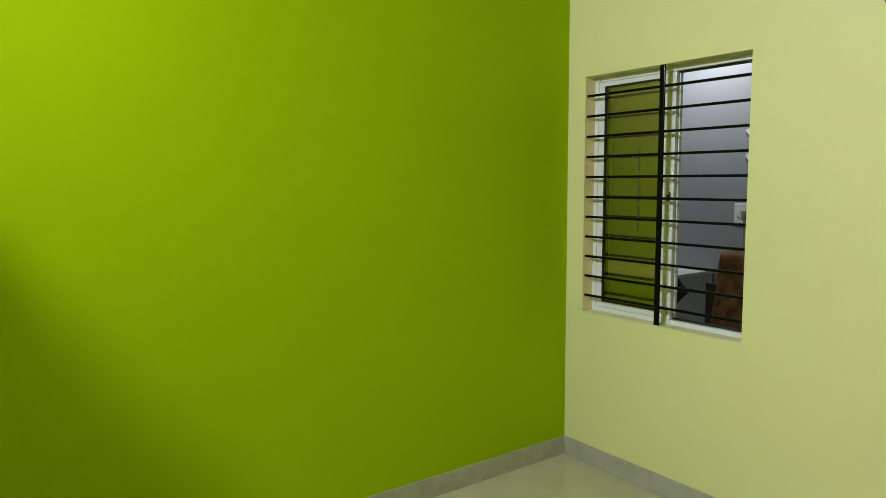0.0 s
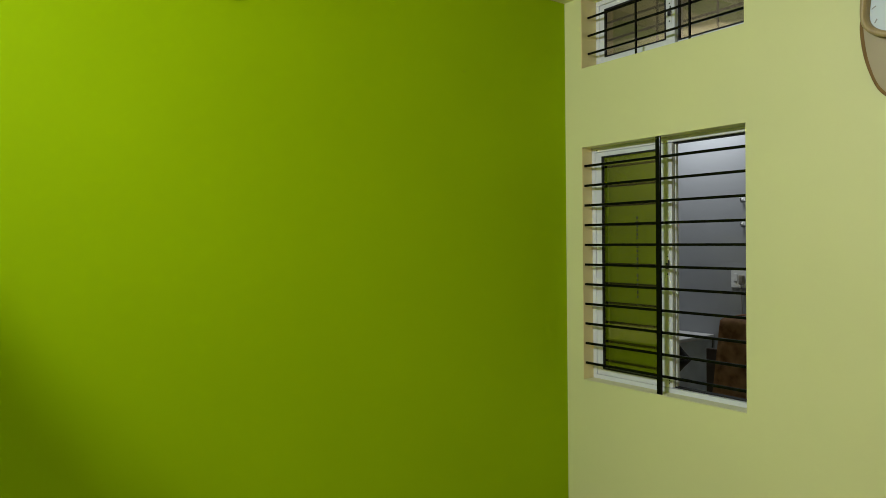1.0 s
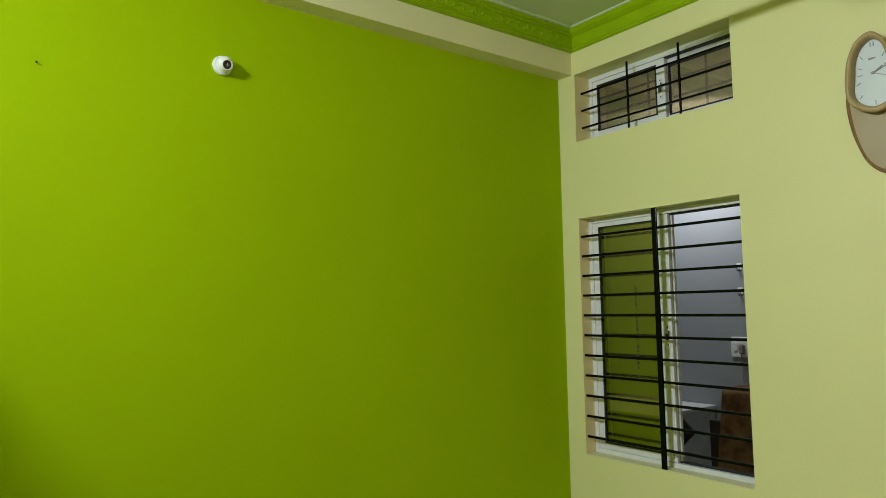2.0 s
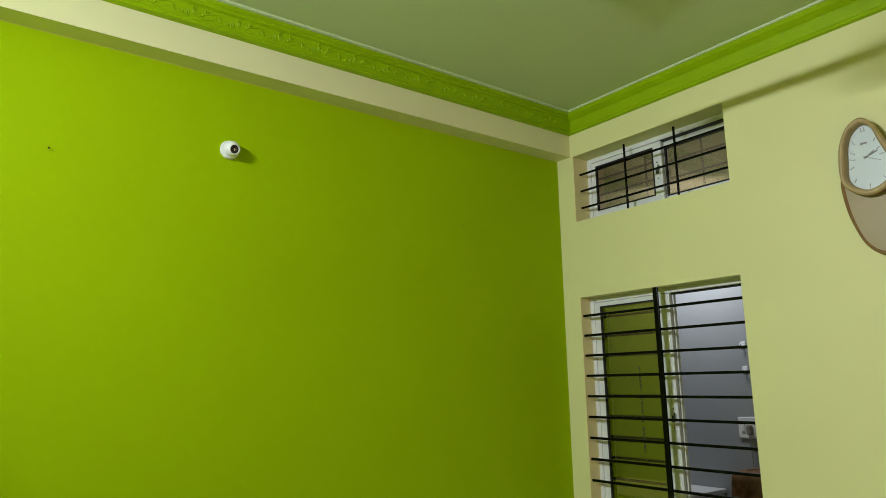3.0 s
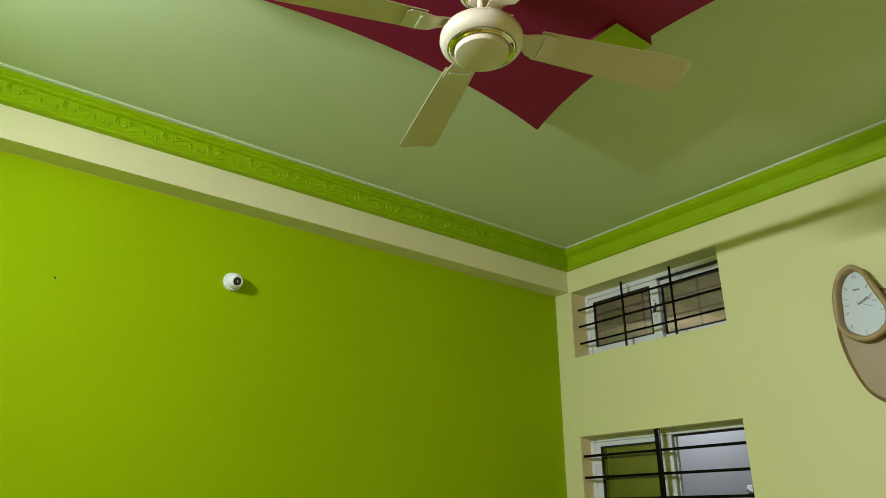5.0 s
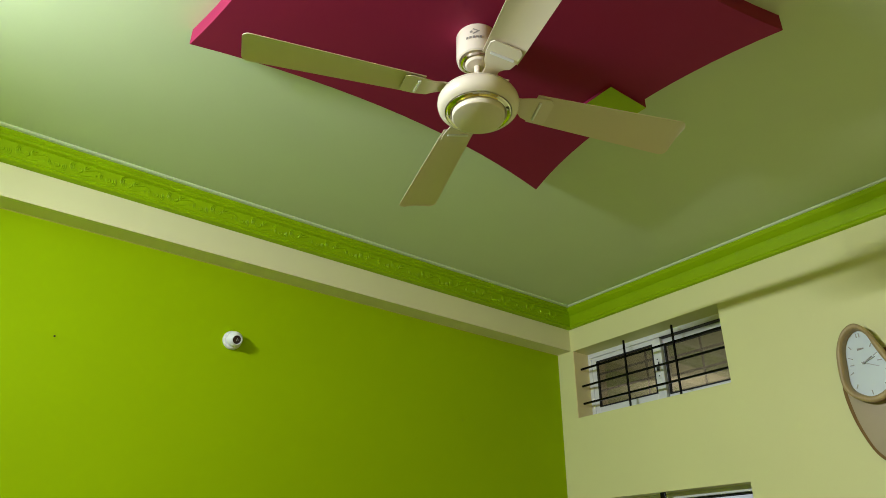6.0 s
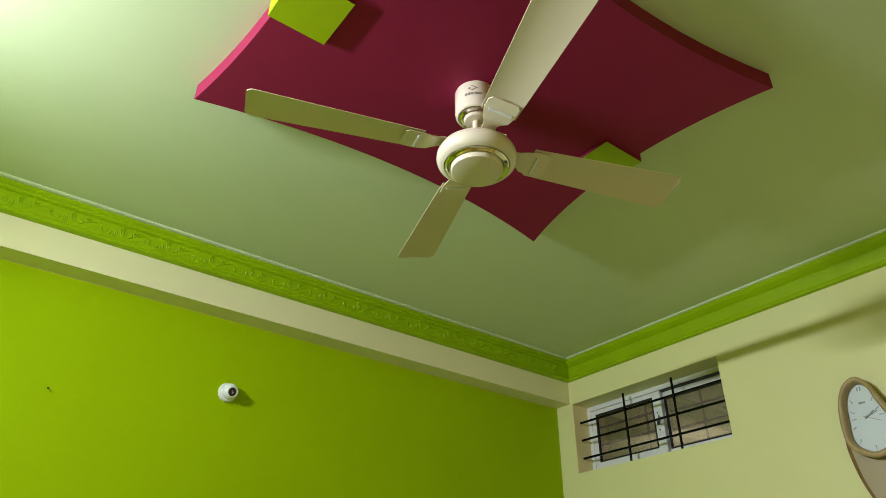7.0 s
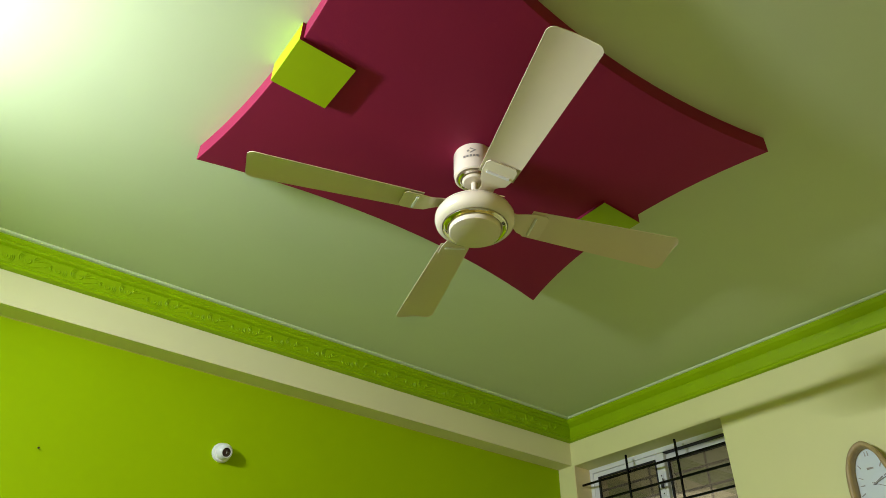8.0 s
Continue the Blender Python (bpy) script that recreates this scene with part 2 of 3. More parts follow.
# added unseen block, about door height; casts the slanting shadow on the green wall
wall = part("shadow_blocker", slab([(WEST, 0), (-3.06, 0), (-3.325, -1.35), (WEST, -1.35)], lambda u, v, w: (u, v, w), 0, 2.11), GREEN)
tagged(wall, "unseen lime green block that casts the slanting wall shadow", "wall", kind="structure")
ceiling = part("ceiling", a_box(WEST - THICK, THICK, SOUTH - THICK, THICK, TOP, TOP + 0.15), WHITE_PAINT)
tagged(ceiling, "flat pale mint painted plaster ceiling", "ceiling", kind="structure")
beam = part("beam", a_box(WEST, 0, -BEAM, 0, BEAM_Z, TOP, 0.0), BEAM_PAINT)
tagged(beam, "cream painted plaster beam above the green wall", "beam", kind="structure")
trim = part("trim", a_box(WEST, -0.001, -0.0012, 0.0, BEAM_Z - 0.0024, BEAM_Z), TAN_PAINT)
tagged(trim, "thin tan paint line along the beam", "trim", kind="structure")
floor = part("floor", a_box(WEST - THICK, THICK, SOUTH - THICK, THICK, -0.15, -0.004), GROUT)
tagged(floor, "glossy ivory vitrified tile floor with thin joints", "floor", kind="structure")


# ---- cornice with raised scrolls ----
PROFILE = ((0.0, 2.938), (0.020, 2.943), (0.024, 2.948), (0.022, 2.955), (0.017, 2.959), (0.020, 2.964), (0.026, 3.012), (0.024, 3.016), (0.034, 3.022), (0.036, 3.030), (0.033, 3.035), (0.041, 3.044), (0.042, 3.0505), (0.0, 3.0505))
SLIM = 0.62    # the east run stands out less
FILLET_PROFILE = ((0.0, 3.0505), (0.045, 3.0505), (0.053, 3.0515), (0.0565, 3.0545), (0.057, TOP), (0.0, TOP))


EAST_PROFILE = ((0.0, 2.938), (0.0125, 2.943), (0.015, 2.948), (0.0135, 2.955), (0.0105, 2.959), (0.0125, 2.964), (0.016, 3.010), (0.0145, 3.013), (0.026, 3.022), (0.038, 3.033), (0.046, 3.046), (0.046, 3.0505), (0.0, 3.0505))
EAST_FILLET = ((0.0, 3.0505), (0.048, 3.0505), (0.052, 3.0515), (0.0545, 3.0545), (0.055, TOP), (0.0, TOP))


def moulding(profile, side):
    """The profile run along one wall, mitred at the corner."""
    bm = bmesh.new()
    ends = ([], [])
    for d, z in profile:
        if side == "north":
            a, b = (WEST, -BEAM - d, z), (-d * SLIM, -BEAM - d, z)
        elif side == "east":
            a, b = (-d, -BEAM - 0.002, z), (-d, SOUTH, z)
        elif side == "west":
            a, b = (WEST + d, SOUTH, z), (WEST + d, -BEAM - 0.058, z)
        else:
            a, b = (WEST + 0.058, SOUTH + d, z), (-0.058, SOUTH + d, z)
        ends[0].append(bm.verts.new(a))
        ends[1].append(bm.verts.new(b))
    n = len(profile)
    for i in range(n):
        bm.faces.new([ends[0][i], ends[0][(i + 1) % n], ends[1][(i + 1) % n], ends[1][i]])
    bm.faces.new(ends[0])
    bm.faces.new(ends[1])
    return bm


def ridge(bm, pts, width, height):
    """A raised stroke that tapers at both ends; (along, up) points on the band, u to the right."""
    rows = []
    for i, p in enumerate(pts):
        p = Vector(p)
        q = Vector(pts[min(i + 1, len(pts) - 1)]) - Vector(pts[max(i - 1, 0)])
        q = Vector((-q.y, q.x)).normalized()
        s = 1.15 * math.sin(math.pi * (0.08 + 0.84 * i / (len(pts) - 1))) ** 0.6
        w, h = 0.5 * width * s, 1.0 * height * s
        rows.append([bm.verts.new((*(p + q * w * k), h * e - 0.001)) for k, e in ((-1, 0), (-0.5, 0.8), (0, 1), (0.5, 0.8), (1, 0))])
    for a, b in zip(rows, rows[1:]):
        for k in range(4):
            bm.faces.new([a[k], a[k + 1], b[k + 1], b[k]])


def arc(cx, cy, r0, r1, a0, a1, n=9):
    return [(cx + (r0 + (r1 - r0) * i / n) * math.cos(radians(a0 + (a1 - a0) * i / n)), cy + (r0 + (r1 - r0) * i / n) * math.sin(radians(a0 + (a1 - a0) * i / n))) for i in range(n + 1)]


def scroll_bm(big):
    """Large: nested crescents, a swirl, a three-leaf fan and a long tail. Small: crescents, a ring and ripples."""
    bm = bmesh.new()
    if big:
        for r in (0.018, 0.0132, 0.0086):
            ridge(bm, arc(-0.022, 0.003, r, r * 0.92, 95, 285), 0.0044, 0.0034)
        ridge(bm, arc(-0.010, -0.003, 0.0115, 0.003, 170, 520, 16), 0.005, 0.0038)
        for a, reach in ((112, 0.019), (80, 0.022), (48, 0.022)):
            ridge(bm, [(0.004 + k / 6 * reach * math.cos(radians(a - 5 * k)), -0.004 + k / 6 * reach * math.sin(radians(a - 5 * k))) for k in range(7)], 0.0062, 0.0040)
        ridge(bm, [(0.004 + s * 0.054, -0.005 + 0.013 * math.sin(s * 2.5)) for s in [k / 10 for k in range(11)]], 0.0055, 0.0036)
        ridge(bm, [(-0.026 + s * 0.056, -0.0165 - 0.004 * math.sin(s * 3.1) + 0.007 * s ** 3) for s in [k / 10 for k in range(11)]], 0.0046, 0.0032)
        ridge(bm, [(0.030 + s * 0.016, -0.009 + 0.004 * s) for s in (0, 0.5, 1)], 0.0040, 0.0028)
    else:
        ridge(bm, [(-0.036, 0.004 - s * 0.010) for s in (0, 0.33, 0.66, 1)], 0.0036, 0.0030)
        for r in (0.0105, 0.0062):
            ridge(bm, arc(-0.015, 0.002, r, r * 0.9, 100, 290), 0.0040, 0.0034)
        ridge(bm, arc(0.001, -0.001, 0.0092, 0.0026, 150, 520, 16), 0.0044, 0.0036)
        for r in (0.0085, 0.0135, 0.0185):
            ridge(bm, arc(0.007, -0.003, r, r, 48, -58), 0.0038, 0.0032)
    return bm


BIG = finish(scroll_bm(True), "ornament", CORNICE, True)
SMALL = finish(scroll_bm(False), "ornament", CORNICE, True)
LEAN = math.atan2(0.007, 0.055)
for side, name in (("north", "cornice_north"), ("east", "cornice_east"), ("west", "cornice_west"), ("south", "cornice_south")):
    ob = part(name, moulding(EAST_PROFILE if side == "east" else PROFILE, side), CORNICE)
    tagged(ob, "lime green plaster cornice with raised scrolls", "cornice", kind="structure")
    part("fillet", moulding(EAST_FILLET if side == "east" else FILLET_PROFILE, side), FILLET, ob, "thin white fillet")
    if side in ("west", "south"):
        continue
    first = -2.366 - 7 * 0.1722 if side == "north" else -0.26
    for k in range(44 if side == "north" else 36):
        at = first + k * 0.0861 if side == "north" else first - k * 0.078
        mesh = BIG if k % 2 == 0 else SMALL
        u, v = at, 2.9885 + (0.003 if k % 2 == 0 else -0.006)
        d = 0.020 + (v - 2.964) * 0.125
        if side == "north" and not WEST + 0.05 < u < -0.07:
            continue
        if side == "east" and not SOUTH + 0.06 < u < -0.17:
            continue
        o = new("ornament", mesh)
        o.parent = ob
        turn = Matrix(((1, 0, 0), (0, 0, -1), (0, 1, 0))) if side == "north" else Matrix(((0, 0, -1), (-1, 0, 0), (0, 1, 0)))
        lean = Matrix.Rotation(LEAN, 3, "X")
        place = (u, -BEAM - d, v) if side == "north" else (-d * SLIM, u, v)
        o.matrix_local = Matrix.Translation(place) @ (turn @ lean).to_4x4() @ Matrix.Diagonal((1.15, 1.15, 1.0 if side == "north" else 0.14, 1))


# ---- decorative panel on the ceiling ----
P_Z = 3.005
panel = thing("ceiling_panel", (-1.79, -1.50, TOP), "magenta painted plaster ceiling panel with concave sides and lime squares", "ceiling panel")


def sagging(a, b, sag, n=16):
    """From corner a to corner b with an inward bow of sag."""
    a, b = Vector(a), Vector(b)
    way = b - a
    inward = Vector((-way.y, way.x)).normalized()
    return [a + way * (i / n) + inward * sag * (1 - (2 * i / n - 1) ** 2) for i in range(n)]


CORNERS = ((-2.437, -0.985), (-2.440, -2.035), (-1.160, -2.020), (-1.117, -1.008))
outline = []
for (a, b), sag in zip(zip(CORNERS, CORNERS[1:] + CORNERS[:1]), (0.052, 0.082, 0.082, 0.082)):
    outline += sagging(a, b, sag)
part("panel_body", slab([tuple(p) for p in outline], lambda u, v, w: (u, v, w), TOP, P_Z, 0.002), MAGENTA, panel)


def square_block(x0, x1, y0, y1, z0, west_lime):
    """Lime under-face on a magenta block; the outer block is lime on its west side too."""
    bm = a_box(x0, x1, y0, y1, z0, TOP, 0.0)
    for f in bm.faces:
        f.normal_update()
        f.material_index = 1 if f.normal.z < -0.5 or (west_lime and f.normal.x < -0.5) else 0
    bm2 = part("square_block", bm, (MAGENTA, LIME), panel, "lime green square block")
    return bm2


square_block(-2.396, -2.240, -1.562, -1.402, 2.9955, True)
square_block(-1.361, -1.196, -1.588, -1.432, 2.9955, False)


# ---- ceiling fan ----
FX, FY = -1.804, -1.492
fan = thing("ceiling_fan", (FX, FY, P_Z), "ivory four-blade ceiling fan with chrome rings", "ceiling fan")
part("canopy", lathe(((0.0, P_Z), (0.057, P_Z), (0.0585, P_Z - 0.004), (0.0575, 2.930), (0.055, 2.920), (0.051, 2.917), (0.046, 2.922), (0.0, 2.922)), (FX, FY)), IVORY, fan, smooth=True)
part("canopy_ring", lathe(((0.046, 2.921), (0.0455, 2.914), (0.040, 2.911), (0.036, 2.915), (0.036, 2.921)), (FX, FY)), CHROME, fan, "chrome ring", smooth=True)
part("canopy_cap", lathe(((0.034, 2.921), (0.034, 2.909), (0.030, 2.904), (0.012, 2.902), (0.0, 2.902)), (FX, FY)), IVORY, fan, smooth=True)
part("downrod", lathe(((0.0, 2.905), (0.0095, 2.905), (0.0095, 2.862), (0.016, 2.858), (0.018, 2.835), (0.0, 2.835)), (FX, FY), 24), IVORY, fan, smooth=True)
part("motor_housing", lathe(((0.0, 2.838), (0.022, 2.838), (0.030, 2.834), (0.060, 2.824), (0.086, 2.810), (0.097, 2.800), (0.1005, 2.7965), (0.0995, 2.7950), (0.1020, 2.7935), (0.107, 2.784), (0.108, 2.772), (0.1045, 2.760), (0.097, 2.752), (0.088, 2.749), (0.086, 2.756), (0.0, 2.758)), (FX, FY), 72), IVORY, fan, smooth=True)
part("chrome_ring", lathe(((0.0865, 2.757), (0.0855, 2.747), (0.083, 2.7445), (0.0775, 2.748), (0.0745, 2.743), (0.0715, 2.746), (0.070, 2.757)), (FX, FY), 72), CHROME, fan, "chrome trim ring", smooth=True)
part("bottom_cap", lathe(((0.070, 2.757), (0.0695, 2.735), (0.067, 2.7305), (0.062, 2.729), (0.0, 2.727)), (FX, FY), 64), IVORY, fan, smooth=True)
bm = bmesh.new()
for k, lift in ((0, 0.0), (1, 0.006)):
    tube(bm, [(FX + 0.010, FY - 0.004, 2.885), (FX + 0.022, FY - 0.016, 2.862 + lift), (FX + 0.040, FY - 0.034, 2.858 + lift), (FX + 0.056 + 0.01 * k, FY - 0.052, 2.850 + lift)], 0.0014, 6)
part("wire", bm, WIRE, fan, "thin loose yellow wire")

# maker's mark on the canopy as plain shapes on its curve
Z0 = 2.966
bm = bmesh.new()
FACE = math.atan2(-0.75, -0.64)


def on_canopy(bm, shape):
    """A flat shape (sideways, up) wrapped on the canopy."""
    vs = [bm.verts.new((FX + 0.0590 * math.cos(FACE + s / 0.0585), FY + 0.0590 * math.sin(FACE + s / 0.0585), z)) for s, z in ((1.8 * a - 0.009, Z0 + 1.8 * (b - Z0) - 0.004) for a, b in shape)]
    bm.faces.new(vs)


on_canopy(bm, [(-0.0035 + 0.0024 * math.cos(a * 0.785), Z0 + 0.008 + 0.0024 * math.sin(a * 0.785)) for a in range(8)])
on_canopy(bm, [(0.000, Z0 + 0.014), (0.010, Z0 + 0.0085), (0.006, Z0 + 0.0085), (-0.002, Z0 + 0.0125)])
on_canopy(bm, [(0.010, Z0 + 0.0085), (0.000, Z0 + 0.003), (-0.002, Z0 + 0.0045), (0.006, Z0 + 0.0085)])
for k in range(5):
    s = -0.0115 + k * 0.0052
    on_canopy(bm, [(s, Z0 - 0.005), (s + 0.0036, Z0 - 0.005), (s + 0.0036, Z0 - 0.0005), (s, Z0 - 0.0005)])
part("logo", bm, LOGO_GREY, fan, "small grey maker's mark")


def blade_bm():
    """One blade along +x from the hub, pitched, with a rounded tip."""
    bm = bmesh.new()
    rows = []
    for i in range(23):
        s = 0.955 * i / 11 if i < 12 else 0.955 + 0.045 * math.sin((i - 11) / 11 * math.pi / 2)
        r = 0.155 + s * 0.452
        half = 0.046 + 0.018 * s
        if i > 11:
            half *= 0.66 + 0.34 * math.cos((i - 11) / 11 * math.pi / 2)
        rows.append([(r, k * half, 0.09 * half * (1 - k * k) - 0.2 * k * half) for k in (-1, -0.6, 0, 0.6, 1)])
    for z_off, flip in ((0, False), (0.0022, True)):
        vs = [[bm.verts.new((x, y, z + z_off)) for x, y, z in row] for row in rows]
        for a, b in zip(vs, vs[1:]):
            for k in range(4):
                bm.faces.new([a[k], a[k + 1], b[k + 1], b[k]] if flip else [b[k], b[k + 1], a[k + 1], a[k]])
        if not flip:
            low = vs
        else:
            high = vs
    loop_lo = [r[0] for r in low] + low[-1][1:] + [r[-1] for r in low[-2::-1]] + low[0][-2:0:-1]
    loop_hi = [r[0] for r in high] + high[-1][1:] + [r[-1] for r in high[-2::-1]] + high[0][-2:0:-1]
    for i in range(len(loop_lo)):
        j = (i + 1) % len(loop_lo)
        bm.faces.new([loop_lo[i], loop_lo[j], loop_hi[j], loop_hi[i]])
    return bm


def iron_bm():
    """The blade's bracket: an arm from the motor that widens to a plate."""
    bm = bmesh.new()
    rows = []
    for x, half, z in ((0.070, 0.020, 0.008), (0.100, 0.019, 0.008), (0.118, 0.024, 0.002), (0.135, 0.034, -0.004), (0.165, 0.041, -0.005), (0.196, 0.041, -0.005), (0.206, 0.033, -0.005)):
        rows.append([bm.verts.new((x, k * half, z - 0.2 * k * half * min(1, max(0, (x - 0.1) / 0.04)) + e)) for k, e in ((-1, 0), (0, 0), (1, 0), (1, 0.003), (0, 0.003), (-1, 0.003))])
    for a, b in zip(rows, rows[1:]):
        for k in range(6):
            bm.faces.new([a[k], a[(k + 1) % 6], b[(k + 1) % 6], b[k]])
    bm.faces.new(rows[0])
    bm.faces.new(rows[-1])
    return bm


def bead_bm():
    bm = bmesh.new()
    tube(bm, [(0.168, k * 0.030, -0.0065 - 0.2 * k * 0.030) for k in (-1, -0.5, 0, 0.5, 1)], 0.0038, 10)
    return bm


BLADE_MESH = finish(blade_bm(), "blade", BLADE, True)
IRON_MESH = finish(iron_bm(), "blade_bracket", IVORY, True)
# white bead stands in for the bright highlight on the bracket's step edge
BEAD_MESH = finish(bead_bm(), "bracket_glint_bead", WHITE_PLASTIC, True)
for k in range(4):
    turn = radians(161 + 90 * k)
    b = piece("blade", BLADE_MESH, fan, (FX, FY, 2.800), turn)
    for nm, mesh in (("blade_bracket", IRON_MESH), ("bracket_glint_bead", BEAD_MESH)):
        o = new(nm, mesh)
        o.parent = b


# ---- windows ----
def frame_piece(name, parent, x0, x1, y0, y1, z0, z1, mat=None, bevel=0.002, label=""):
    return part(name, a_box(x0, x1, y0, y1, z0, z1, bevel), mat or FRAME_WHITE, parent, label)


def outer_frame(win, x0, x1, y0, y1, z0, z1, w, tracks=True):
    frame_ob = new("window_frame")
    frame_ob.parent = win
    frame_piece("head", frame_ob, x0, x1, y0, y1, z1 - w, z1)
    frame_piece("sill_rail", frame_ob, x0, x1, y0, y1, z0, z0 + w)
    frame_piece("jamb", frame_ob, x0, x1, y1 - w, y1, z0 + w, z1 - w)
    frame_piece("jamb", frame_ob, x0, x1, y0, y0 + w, z0 + w, z1 - w)
    for z in (z1 - w - 0.003, z0 + w + 0.003) if tracks else ():
        frame_piece("track", frame_ob, x0 + 0.022, x1 - 0.010, y0 + w, y1 - w, z - 0.003, z + 0.003, GASKET, 0.0, "dark track")
    return frame_ob


def sash(win, x0, x1, y0, y1, z0, z1, left, right, rail, low_rail, glass):
    """A sliding sash: stiles, rails, dark gasket and a pane. y1 is its end towards the corner."""
    s = new("sash")
    s.parent = win
    frame_piece("stile", s, x0, x1, y1 - left, y1, z0, z1)
    frame_piece("stile", s, x0, x1, y0, y0 + right, z0, z1)
    frame_piece("rail", s, x0, x1, y0 + right, y1 - left, z1 - rail, z1)
    frame_piece("rail", s, x0, x1, y0 + right, y1 - left, z0, z0 + low_rail)
    a, b, c, d = y0 + right, y1 - left, z0 + low_rail, z1 - rail
    g = 0.007
    bm = bmesh.new()
    box(bm, x0 - 0.0015, x0 + 0.012, a, a + g, c, d)
    box(bm, x0 - 0.0015, x0 + 0.012, b - g, b, c, d)
    box(bm, x0 - 0.0015, x0 + 0.012, a + g, b - g, c, c + g)
    box(bm, x0 - 0.0015, x0 + 0.012, a + g, b - g, d - g, d)
    part("gasket", bm, GASKET, s, "black rubber gasket")
    part("pane", a_box(x0 + 0.006, x0 + 0.010, a + g, b - g, c + g, d - g), glass, s, "dark reflective tinted glass")
    return s


def latch(win, x, y, z):
    bm = bmesh.new()
    box(bm, x - 0.004, x, y - 0.009, y + 0.009, z - 0.055, z + 0.055, 0.002)
    part("latch_plate", bm, FRAME_WHITE, win)
    bm = bmesh.new()
    box(bm, x - 0.016, x - 0.004, y - 0.007, y + 0.005, z - 0.018, z + 0.012, 0.002)
    box(bm, x - 0.018, x - 0.012, y - 0.014, y - 0.009, z - 0.006, z + 0.026, 0.002)
    part("latch", bm, LATCH, win, "small black latch")
    for dz in (-0.042, 0.042):
        part("screw", a_box(x - 0.006, x - 0.004, y - 0.003, y + 0.003, z + dz - 0.003, z + dz + 0.003), LATCH, win)


win = thing("window_1", (0.10, -0.57, W_Z0), "white sliding window with its sashes pushed together and one half open", "window", kind="structure")
outer_frame(win, 0.075, 0.135, W_Y0, W_Y1, W_Z0, W_Z1, 0.025)
s = sash(win, 0.080, 0.100, -0.602, W_Y1 - 0.025, W_Z0 + 0.026, W_Z1 - 0.026, 0.038, 0.062, 0.022, 0.030, GLASS)
sash(win, 0.108, 0.128, -0.606, W_Y1 - 0.025, W_Z0 + 0.026, W_Z1 - 0.026, 0.034, 0.046, 0.022, 0.030, GLASS)
latch(win, 0.080, -0.580, 1.425)
part("window_sill", a_box(0.002, 0.0745, W_Y0 + 0.001, W_Y1 - 0.001, W_Z0 + 0.0005, W_Z0 + 0.004, 0.001), BEAM_PAINT, win, "pale cream painted sill")
for y, z in ((-0.583, 0.875), (-0.583, 0.862), (-0.152, 2.018)):
    part("screw", a_box(0.0735 if z > 2 else 0.0785, 0.0755 if z > 2 else 0.0805, y - 0.003, y + 0.003, z - 0.003, z + 0.003, 0.0006), LATCH, win, "dark screw head")
part("reveal", a_box(0.001, 0.0745, W_Y1 - 0.002, W_Y1 + 0.001, W_Z0 + 0.005, W_Z1 - 0.001), REVEAL, win, "peach painted reveal")
# small unreadable print running down the pane
bm = bmesh.new()
z = 1.665
for k in range(22):
    h = (0.014, 0.008, 0.018, 0.011)[k % 4]
    if k % 7 != 6:
        box(bm, 0.0845, 0.0857, -0.401, -0.393, z - h, z)
    z -= h + 0.008
part("print", bm, PRINT, win, "column of tiny grey print")

win = thing("window_2", (0.14, -0.57, V_Z0), "small white sliding ventilator window with tinted glass, shut", "window", kind="structure")
outer_frame(win, 0.115, 0.175, V_Y0, V_Y1, V_Z0, V_Z1, 0.024, False)
sash(win, 0.120, 0.140, -0.595, V_Y1 - 0.024, V_Z0 + 0.025, V_Z1 - 0.025, 0.030, 0.048, 0.024, 0.040, BRONZE)
sash(win, 0.148, 0.168, V_Y0 + 0.020, -0.560, V_Z0 + 0.025, V_Z1 - 0.025, 0.036, 0.016, 0.034, 0.030, BRONZE)
latch(win, 0.120, -0.571, 2.635)
part("reveal", a_box(0.001, 0.1145, V_Y1 - 0.002, V_Y1 + 0.001, V_Z0 + 0.001, V_Z1 - 0.001), REVEAL, win, "peach painted reveal")
frame_piece("track", win, 0.1175, 0.1475, V_Y0 + 0.0245, -0.5965, V_Z1 - 0.0285, V_Z1 - 0.0245, GASKET, 0.0, "dark track")


def bar(name, parent, a, b, size, flat=None):
    """A square iron bar from a to b along one axis, with worn edges."""
    h = size / 2
    lo = [min(p, q) - h for p, q in zip(a, b)]
    hi = [max(p, q) + h for p, q in zip(a, b)]
    axis = max(range(3), key=lambda i: abs(a[i] - b[i]))
    lo[axis] += h
    hi[axis] -= h
    if flat:
        lo[1], hi[1] = a[1] - flat / 2, a[1] + flat / 2
    return part(name, a_box(lo[0], hi[0], lo[1], hi[1], lo[2], hi[2], 0.0022), BLACK_IRON, parent)


grille = thing("window_grille", (0.018, -0.57, W_Z0), "black painted iron window grille of level bars", "grille", "window grilles")
for k in range(11):
    z = 1.937 - k * 0.1033
    bar("bar", grille, (0.020, W_Y1 + 0.004, z), (0.020, W_Y0 - 0.004, z), 0.0125)
bar("upright", grille, (0.008, -0.580, W_Z0 + 0.001), (0.008, -0.580, W_Z1 - 0.001), 0.010, 0.027)
grille = thing("ventilator_grille", (0.05, -0.57, V_Z0), "small black painted iron grille of crossed bars", "grille", "window grilles")
for z in (2.717, 2.623, 2.528):
    bar("bar", grille, (0.052, V_Y1 + 0.004, z), (0.052, V_Y0 - 0.004, z), 0.0105)
for y in (-0.432, -0.729):
    bar("upright", grille, (0.041, y, V_Z0 + 0.001), (0.041, y, V_Z1 - 0.012), 0.0095)


# ---- wall clock ----
def on_east(u, v, w):
    return (-w, u, v)


